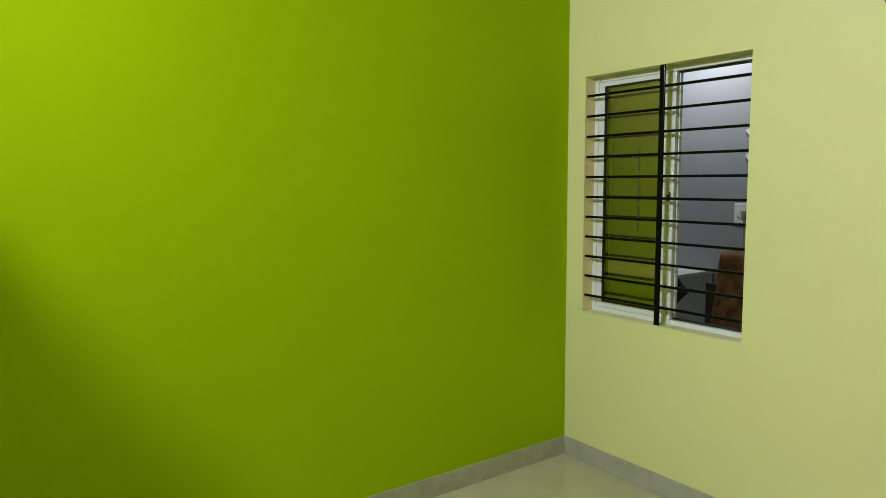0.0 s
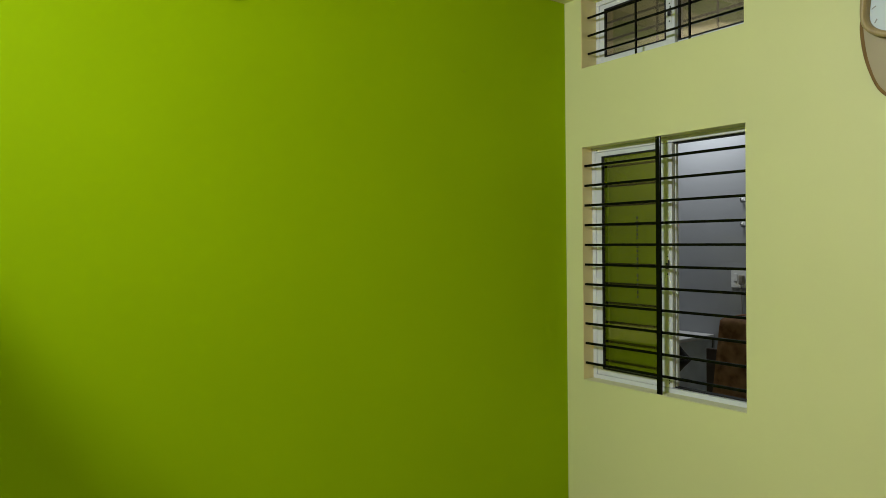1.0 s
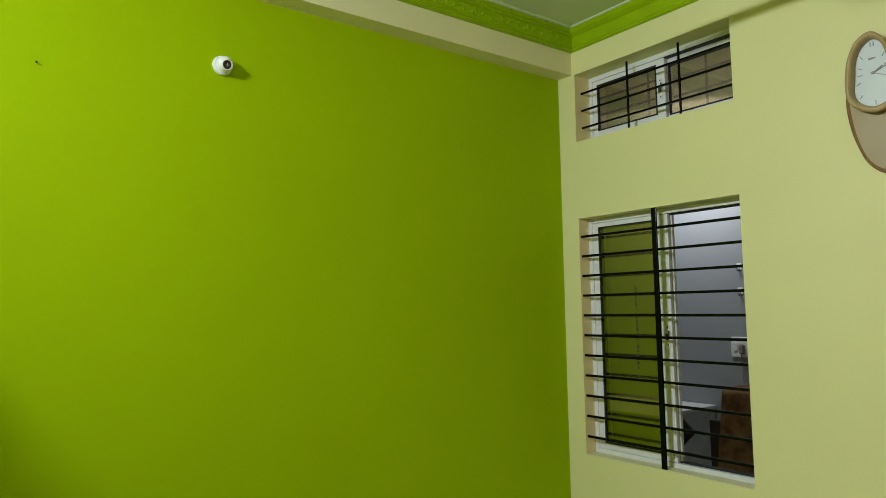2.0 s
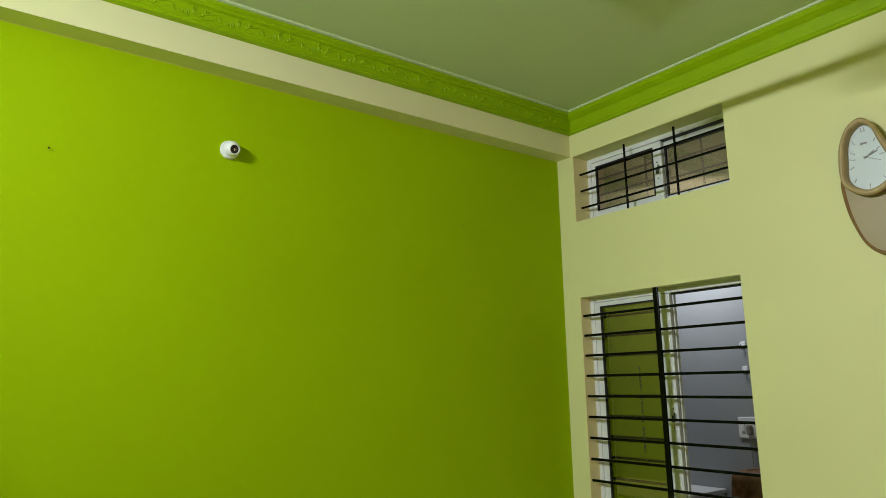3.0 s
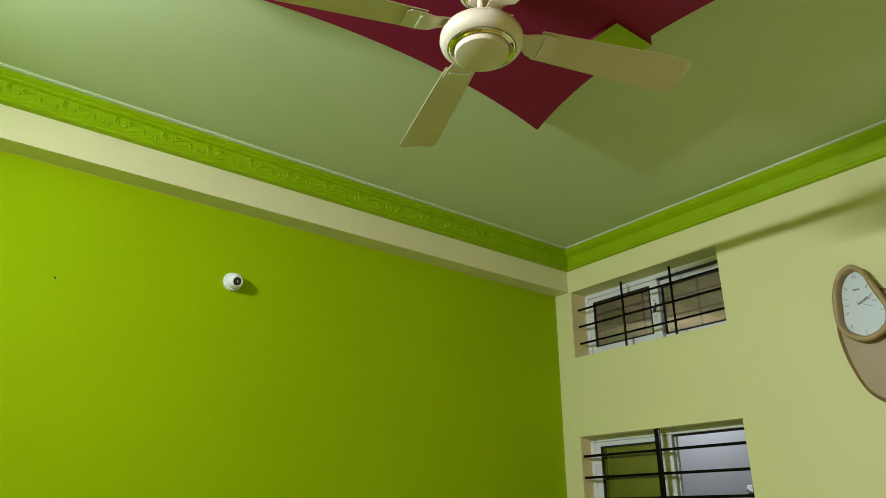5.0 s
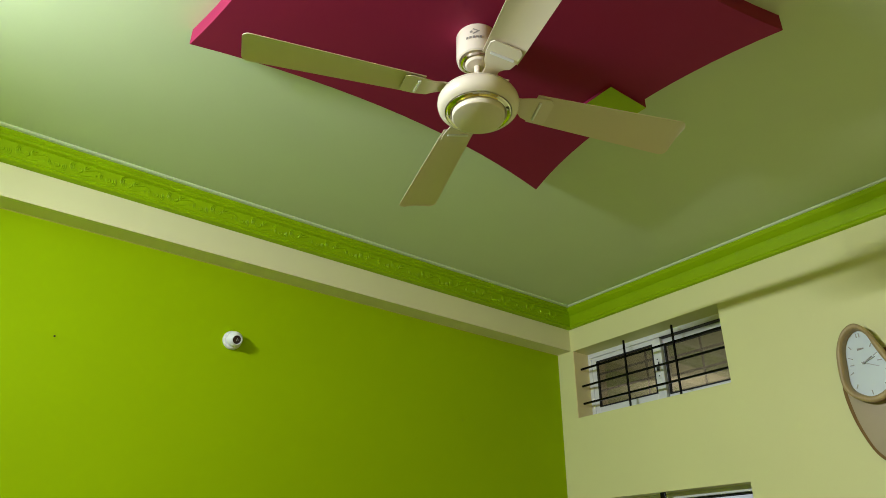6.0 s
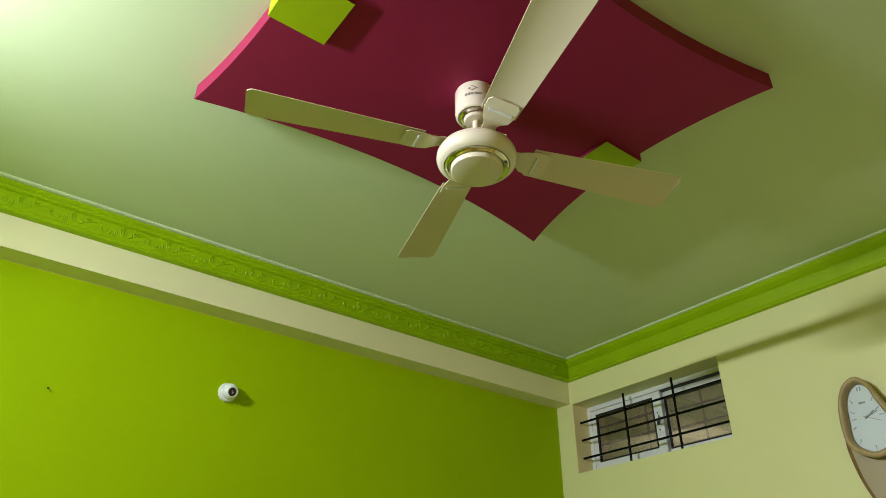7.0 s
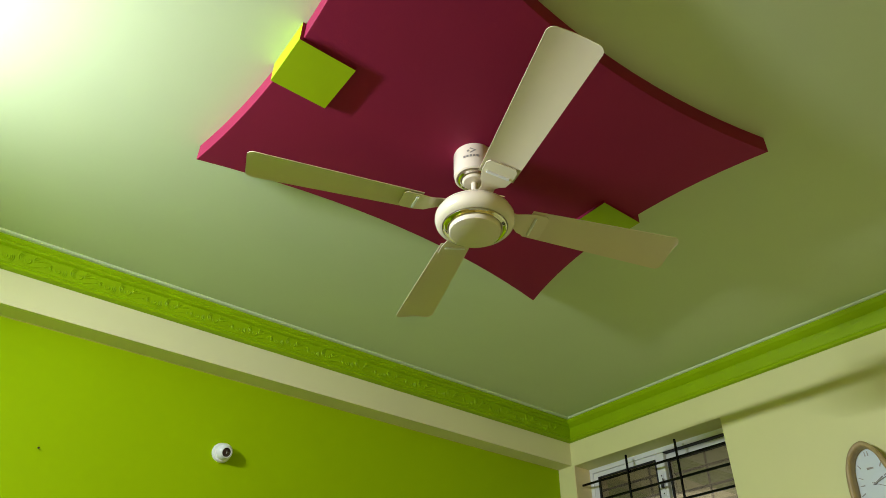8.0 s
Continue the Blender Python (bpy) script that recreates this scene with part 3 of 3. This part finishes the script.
clock = thing("wall_clock", (0, -1.56, 2.3), "pebble-shaped wooden wall clock with white dial on a beige plate", "wall clock")
PLATE_KNOTS = [(-1.462, 2.330), (-1.466, 2.240), (-1.487, 2.150), (-1.525, 2.066), (-1.585, 2.024), (-1.655, 2.050), (-1.715, 2.130), (-1.738, 2.240), (-1.728, 2.340), (-1.690, 2.410), (-1.630, 2.440), (-1.550, 2.440), (-1.490, 2.400)]
plate_line = [tuple(p) for p in smooth_loop(PLATE_KNOTS, 6)]
part("plate_edge", slab(plate_line, on_east, 0.0, 0.018, 0.004), CLOCK_EDGE, clock, "brown wooden edge", smooth=True)
mid = Vector((-1.60, 2.28))
inner = [tuple(Vector(p) + (mid - Vector(p)).normalized() * 0.014) for p in plate_line]
part("plate", slab(inner, on_east, 0.012, 0.0195, 0.002), PLATE, clock, "beige plate", smooth=True)
RING_KNOTS = [(-1.459, 2.330), (-1.459, 2.400), (-1.472, 2.470), (-1.503, 2.526), (-1.549, 2.548), (-1.588, 2.518), (-1.610, 2.470), (-1.634, 2.412), (-1.650, 2.350), (-1.636, 2.294), (-1.598, 2.262), (-1.550, 2.250), (-1.505, 2.266), (-1.474, 2.292)]
ring_line = [Vector(p) + Vector((-0.019, -0.007)) for p in smooth_loop(RING_KNOTS, 6)]
dial_mid = Vector((-1.566, 2.385))


def inset(loop, d):
    return [p + (dial_mid - p).normalized() * d for p in loop]




def hoop(profile):
    """A band round the dial from (inset, height) pairs."""
    bm = bmesh.new()
    rings = [[bm.verts.new(on_east(p.x, p.y, w)) for p in inset(ring_line, d)] for d, w in profile]
    n = len(ring_line)
    for a, b in zip(rings, rings[1:]):
        for i in range(n):
            bm.faces.new([a[i], a[(i + 1) % n], b[(i + 1) % n], b[i]])
    return bm


# dark wood on the ring's outer side paints in the shadow there
part("shaded_ring_side", hoop(((0.009, 0.019), (0.004, 0.024), (0.0015, 0.034), (0.0015, 0.046))), CLOCK_EDGE, clock, "wooden side in dark brown that holds its shade", smooth=True)
part("frame_ring", hoop(((0.0015, 0.046), (0.0, 0.050), (0.001, 0.056), (0.005, 0.0605), (0.011, 0.062), (0.017, 0.060), (0.0215, 0.054), (0.0235, 0.044), (0.0240, 0.024))), CLOCK_WOOD, clock, "light oak ring", smooth=True)
part("dial", slab([tuple(p) for p in inset(ring_line, 0.0245)], on_east, 0.017, 0.026), DIAL, clock, "white dial")
HUB = Vector((-1.564, 2.394))


def stroke(a, b, width, w):
    """A thin raised stroke on the dial from a to b."""
    bm = bmesh.new()
    a, b = Vector(a), Vector(b)
    q = (b - a).normalized()
    q = Vector((-q.y, q.x)) * width / 2
    return slab([tuple(p) for p in (a - q, b - q * 0.6, b + q * 0.6, a + q)], on_east, 0.026, w)


for h in range(1, 13):
    a = radians(90 - 30 * h)
    way = Vector((-math.cos(a), math.sin(a)))
    edge = max((p - HUB for p in inset(ring_line, 0.0245)), key=lambda p: p.normalized().dot(way)).length
    reach = edge - 0.016
    c = HUB + way * reach
    for off in ((-0.005, 0.005) if h in (12,) else (0.0,)):
        c2 = c + Vector((off, 0))
        part("hour_mark", stroke(c2 - way * 0.008, c2 + way * 0.008, 0.0034, 0.0285), MARKER, clock)
part("logo", stroke((-1.550, 2.448), (-1.573, 2.448), 0.008, 0.0275), LOGO_GREY, clock, "small grey maker's bar")
part("hour_hand", stroke(HUB + Vector((0.005, -0.003)), HUB + Vector((-0.030, 0.019)), 0.005, 0.0300), HAND, clock)
part("minute_hand", stroke(HUB + Vector((0.010, 0.004)), HUB + Vector((-0.045, -0.022)), 0.0026, 0.0315), MARKER, clock)
part("second_hand", stroke(HUB + Vector((0.008, -0.003)), HUB + Vector((-0.040, 0.015)), 0.0010, 0.0325), MARKER, clock)
bm = bmesh.new()
bmesh.ops.create_cone(bm, cap_ends=True, segments=16, radius1=0.0045, radius2=0.0035, depth=0.009, matrix=Matrix.Translation((-0.0305, HUB.x, HUB.y)) @ Matrix.Rotation(-math.pi / 2, 4, "Y"))
part("hub", bm, HAND, clock)


# ---- dome camera on the green wall ----
CX, CZ = -1.860, 2.514
cctv = thing("security_camera", (CX, 0, CZ), "white plastic dome security camera on the green wall", "security camera")
turn_out = Matrix.Translation((CX, 0, CZ)) @ Matrix.Rotation(math.pi / 2, 4, "X")
bm = lathe(((0.0, 0.0), (0.037, 0.0), (0.0385, 0.004), (0.0375, 0.010), (0.034, 0.015), (0.024, 0.017), (0.0, 0.017)), (0, 0), 40)
bmesh.ops.transform(bm, matrix=turn_out, verts=bm.verts)
part("base", bm, WHITE_PLASTIC, cctv, smooth=True)
eye = Vector((CX + 0.004, -0.020, CZ + 0.001))
bm = bmesh.new()
bmesh.ops.create_uvsphere(bm, u_segments=32, v_segments=20, radius=0.032, matrix=Matrix.Translation(eye))
part("ball", bm, WHITE_PLASTIC, cctv, smooth=True)
gaze = Vector((0.02, -0.95, -0.30)).normalized()
bm = lathe(((0.0, 0.020), (0.0215, 0.020), (0.0215, 0.029), (0.020, 0.032), (0.0172, 0.032), (0.0167, 0.027), (0.0, 0.027)), (0, 0), 32)
bmesh.ops.transform(bm, matrix=Matrix.Translation(eye) @ gaze.to_track_quat("Z", "Y").to_matrix().to_4x4(), verts=bm.verts)
part("lens_hood", bm, WHITE_PLASTIC, cctv, smooth=True)
bm = lathe(((0.0165, 0.027), (0.0165, 0.028), (0.010, 0.031), (0.0, 0.032)), (0, 0), 32)
bmesh.ops.transform(bm, matrix=Matrix.Translation(eye) @ gaze.to_track_quat("Z", "Y").to_matrix().to_4x4(), verts=bm.verts)
part("lens", bm, LENS, cctv, "dark glossy lens", smooth=True)
spot = eye + Vector((-0.42, -0.88, -0.10)).normalized() * 0.0315
bm = bmesh.new()
bmesh.ops.create_uvsphere(bm, u_segments=12, v_segments=8, radius=0.003, matrix=Matrix.Translation(spot))
part("sensor", bm, LATCH, cctv)


def wall_nail(x, z, out, r):
    t = thing("nail", (x, 0, z), "small dark steel nail in the green wall", "nail", "nails in the wall")
    bm = lathe(((0.0, 0.0), (r * 0.6, 0.0), (r * 0.6, out - 0.002), (r * 1.5, out - 0.002), (r * 1.5, out), (0.0, out)), (0, 0), 12)
    bmesh.ops.transform(bm, matrix=Matrix.Translation((x, 0, z)) @ Matrix.Rotation(math.pi / 2 + 0.2, 4, "X"), verts=bm.verts)
    part("shank", bm, NAIL, t)


wall_nail(-2.474, 2.401, 0.012, 0.0024)
wall_nail(-0.690, 2.359, 0.004, 0.002)


# ---- tube light high on the west wall ----
tl = thing("tube_light", (WEST, TUBE[1], TUBE[2]), "white batten tube light on the wall, switched on", "tube light")
part("batten", a_box(WEST, WEST + 0.022, TUBE[1] - 0.535, TUBE[1] + 0.535, TUBE[2] - 0.02, TUBE[2] + 0.02, 0.004), WHITE_PLASTIC, tl)
bm = bmesh.new()
tube(bm, [(WEST + 0.038, TUBE[1] - 0.51, TUBE[2]), (WEST + 0.038, TUBE[1] + 0.51, TUBE[2])], 0.012, 16)
part("tube", bm, TUBE_GLOW, tl, "glowing white tube", smooth=True)
for s in (-1, 1):
    part("end_cap", a_box(WEST + 0.022, WEST + 0.056, TUBE[1] + s * 0.51, TUBE[1] + s * 0.535, TUBE[2] - 0.018, TUBE[2] + 0.018, 0.003), WHITE_PLASTIC, tl)


# ---- the next room, seen through the open half ----
N_X, N_Y0, N_Y1 = 1.95, -1.6, 1.75
wall = part("wall_next_east", a_box(N_X, N_X + 0.12, N_Y0, N_Y1, 0, TOP), PALE_WALL)
tagged(wall, "pale grey painted wall of the next room", "wall", kind="structure")
wall = part("wall_next_north", a_box(THICK, N_X + 0.12, N_Y1, N_Y1 + 0.12, 0, TOP), PALE_WALL)
tagged(wall, "pale grey painted wall of the next room", "wall", kind="structure")
wall = part("wall_next_south", a_box(THICK, N_X + 0.12, N_Y0 - 0.12, N_Y0, 0, TOP), PALE_WALL)
tagged(wall, "pale grey painted wall of the next room", "wall", kind="structure")
wall = part("wall_next_west", a_box(THICK - 0.12, THICK, THICK, N_Y1, 0, TOP), PALE_WALL)
tagged(wall, "pale grey painted wall of the next room", "wall", kind="structure")
ceil2 = part("ceiling_next", a_box(THICK, N_X + 0.12, N_Y0 - 0.12, N_Y1 + 0.12, TOP, TOP + 0.12), FRAME_WHITE)
tagged(ceil2, "white painted ceiling of the next room", "ceiling", kind="structure")
floor2 = part("floor_next", a_box(THICK, N_X + 0.12, N_Y0 - 0.12, N_Y1 + 0.12, -0.12, 0), FLOOR_TILE)
tagged(floor2, "ivory tile floor of the next room", "floor", kind="structure")

socket = thing("switch_socket", (N_X, 0.12, 1.27), "white plastic socket plate with a plug on the grey wall", "socket")
part("plate", a_box(N_X - 0.012, N_X, 0.03, 0.205, 1.19, 1.335, 0.005), WHITE_PLASTIC, socket)
part("rocker", a_box(N_X - 0.018, N_X - 0.012, 0.155, 0.18, 1.235, 1.295, 0.003), WHITE_PLASTIC, socket)
part("plug", a_box(N_X - 0.050, N_X - 0.012, 0.095, 0.130, 1.215, 1.285, 0.010), LOGO_GREY, socket, "grey plug")
bm = bmesh.new()
tube(bm, [(N_X - 0.04, 0.112, 1.22), (N_X - 0.03, 0.112, 1.1), (N_X - 0.03, 0.105, 0.9), (N_X - 0.03, 0.10, 0.6)], 0.003, 6)
part("cord", bm, LOGO_GREY, socket, "thin grey cord")
for z in (1.665, 1.84):
    hook = thing("wall_hook", (N_X, 0.115, z), "small white plastic wall hook", "hook", "wall hooks")
    part("plate", a_box(N_X - 0.006, N_X, 0.095, 0.135, z - 0.025, z + 0.025, 0.004), WHITE_PLASTIC, hook)
    bm = bmesh.new()
    tube(bm, [(N_X - 0.005, 0.115, z - 0.005), (N_X - 0.03, 0.115, z - 0.02), (N_X - 0.04, 0.115, z), (N_X - 0.035, 0.115, z + 0.012)], 0.005, 8)
    part("peg", bm, WHITE_PLASTIC, hook, smooth=True)


def cloth_cover():
    """A towelling cover hanging over a boxy seat back: rounded shoulders and soft folds."""
    bm = bmesh.new()
    nx, nz = 40, 26
    rows = []
    for j in range(nz + 1):
        s = j / nz
        z = 1.045 * min(1, s / 0.8)
        shrink = 0.0 if s < 0.8 else (s - 0.8) / 0.2
        row = []
        for i in range(nx):
            a = 2 * math.pi * i / nx
            sx = math.copysign(abs(math.cos(a)) ** 0.30, math.cos(a))
            sy = math.copysign(abs(math.sin(a)) ** 0.30, math.sin(a))
            fold = 0.014 * math.sin(7 * a + 3 * s) * (1 - s) + 0.009 * math.sin(17 * a + 5 * s) * (1 - 0.6 * s)
            k = (1 - 0.37 * s) * (1 - shrink ** 2.2) + 0.001
            row.append(bm.verts.new((1.26 + (0.25 + fold) * sx * k, -0.40 + (0.285 + fold) * sy * k, z + 0.040 * (1 - (1 - shrink) ** 2) + 0.006 * math.sin(9 * a) * shrink)))
        rows.append(row)
    for a, b in zip(rows, rows[1:]):
        for i in range(nx):
            bm.faces.new([a[i], a[(i + 1) % nx], b[(i + 1) % nx], b[i]])
    bm.faces.new(rows[-1])
    bm.faces.new(rows[0])
    return bm


nt = BROWN_CLOTH.node_tree
for node in nt.nodes:
    if node.bl_idname == "ShaderNodeValToRGB":
        node.color_ramp.elements[0].color = (0.15, 0.075, 0.045, 1)
        node.color_ramp.elements[1].color = (0.42, 0.25, 0.16, 1)
cover = part("covered_chair", cloth_cover(), BROWN_CLOTH, smooth=True)
tagged(cover, "high seat wholly draped in a brown towelling cover", "chair")

unit = thing("storage_unit", (1.58, 0.78, 0), "pale blue grey low storage unit with white top edge", "cabinet")
part("body", a_box(1.22, 1.94, 0.36, 1.20, 0.02, 0.805, 0.004), GREY_SHEET, unit)
part("top", a_box(1.20, 1.945, 0.345, 1.22, 0.805, 0.832, 0.004), WHITE_EDGE, unit, "white top edge")
part("plinth", a_box(1.24, 1.94, 0.38, 1.18, 0.0, 0.02), DARK_SIDE, unit)

board = part("leaning_board", a_box(1.50, 1.53, -0.02, 0.13, 0.0, 0.80, 0.004), DARK_SIDE)
tagged(board, "dark brown board standing beside the covered chair", "board")

bag = thing("hanging_bag", (0.19, -0.547, 1.0), "black nylon bag hanging from a chrome hook on the window sash", "bag")
bm = lathe(((0.0, 0.885), (0.008, 0.89), (0.036, 0.925), (0.062, 0.952), (0.068, 0.962), (0.061, 0.972), (0.036, 1.0), (0.014, 1.03), (0.0, 1.04)), (0.19, -0.547), 24)
part("pouch", bm, BLACK_CLOTH, bag, smooth=True)
bm = bmesh.new()
tube(bm, [(0.19, -0.547, 1.030), (0.19, -0.549, 1.052), (0.18, -0.56, 1.066), (0.15, -0.57, 1.070), (0.126, -0.585, 1.070)], 0.004, 8)
part("hook", bm, CHROME, bag, "chrome hook", smooth=True)


# ---- skirting and floor pieces ----
def skirting(name, side, length):
    ob = thing(name, (0, 0, 0), "grey polished stone skirting with thin joints", "skirting", kind="structure")
    at, k = 0.0, 0
    while at < length - 0.02:
        step = min(1.35, length - at)
        g = 0.0012
        if side == "north":
            b = (-at - g, -at - step + g, -0.009, 0.0)
        else:
            b = (-0.009, 0.0, -at - g - (0.009 if k == 0 else 0), -at - step + g)
        part("tile", a_box(*b, 0.0, 0.100, 0.0012), SKIRT, ob)
        at += step
        k += 1
    return ob


skirting("skirting_north", "north", 3.06)
east = skirting("skirting_east", "east", 4.24)
part("paint_drip", a_box(-0.0102, -0.0088, -0.432, -0.428, 0.080, 0.103, 0.0004), FILLET, east, "white paint drip")
part("caulk", a_box(-0.013, -0.009, -0.013, -0.009, 0.060, 0.103, 0.0008), FILLET, east, "white caulk line")
TILE = finish(a_box(-0.3985, 0.3985, -0.3985, 0.3985, -0.010, 0.0, 0.0010), "tile", FLOOR_TILE)
CUT_TILE = finish(a_box(-0.3985, 0.3985, -0.118, 0.118, -0.010, 0.0, 0.0010), "tile", FLOOR_TILE)
for i in range(5):
    for j in range(5):
        piece("tile", TILE, floor, (-0.4065 - 0.80 * i, -0.4065 - 0.80 * j, 0.0))
    piece("tile", CUT_TILE, floor, (-0.4065 - 0.80 * i, -4.126, 0.0))
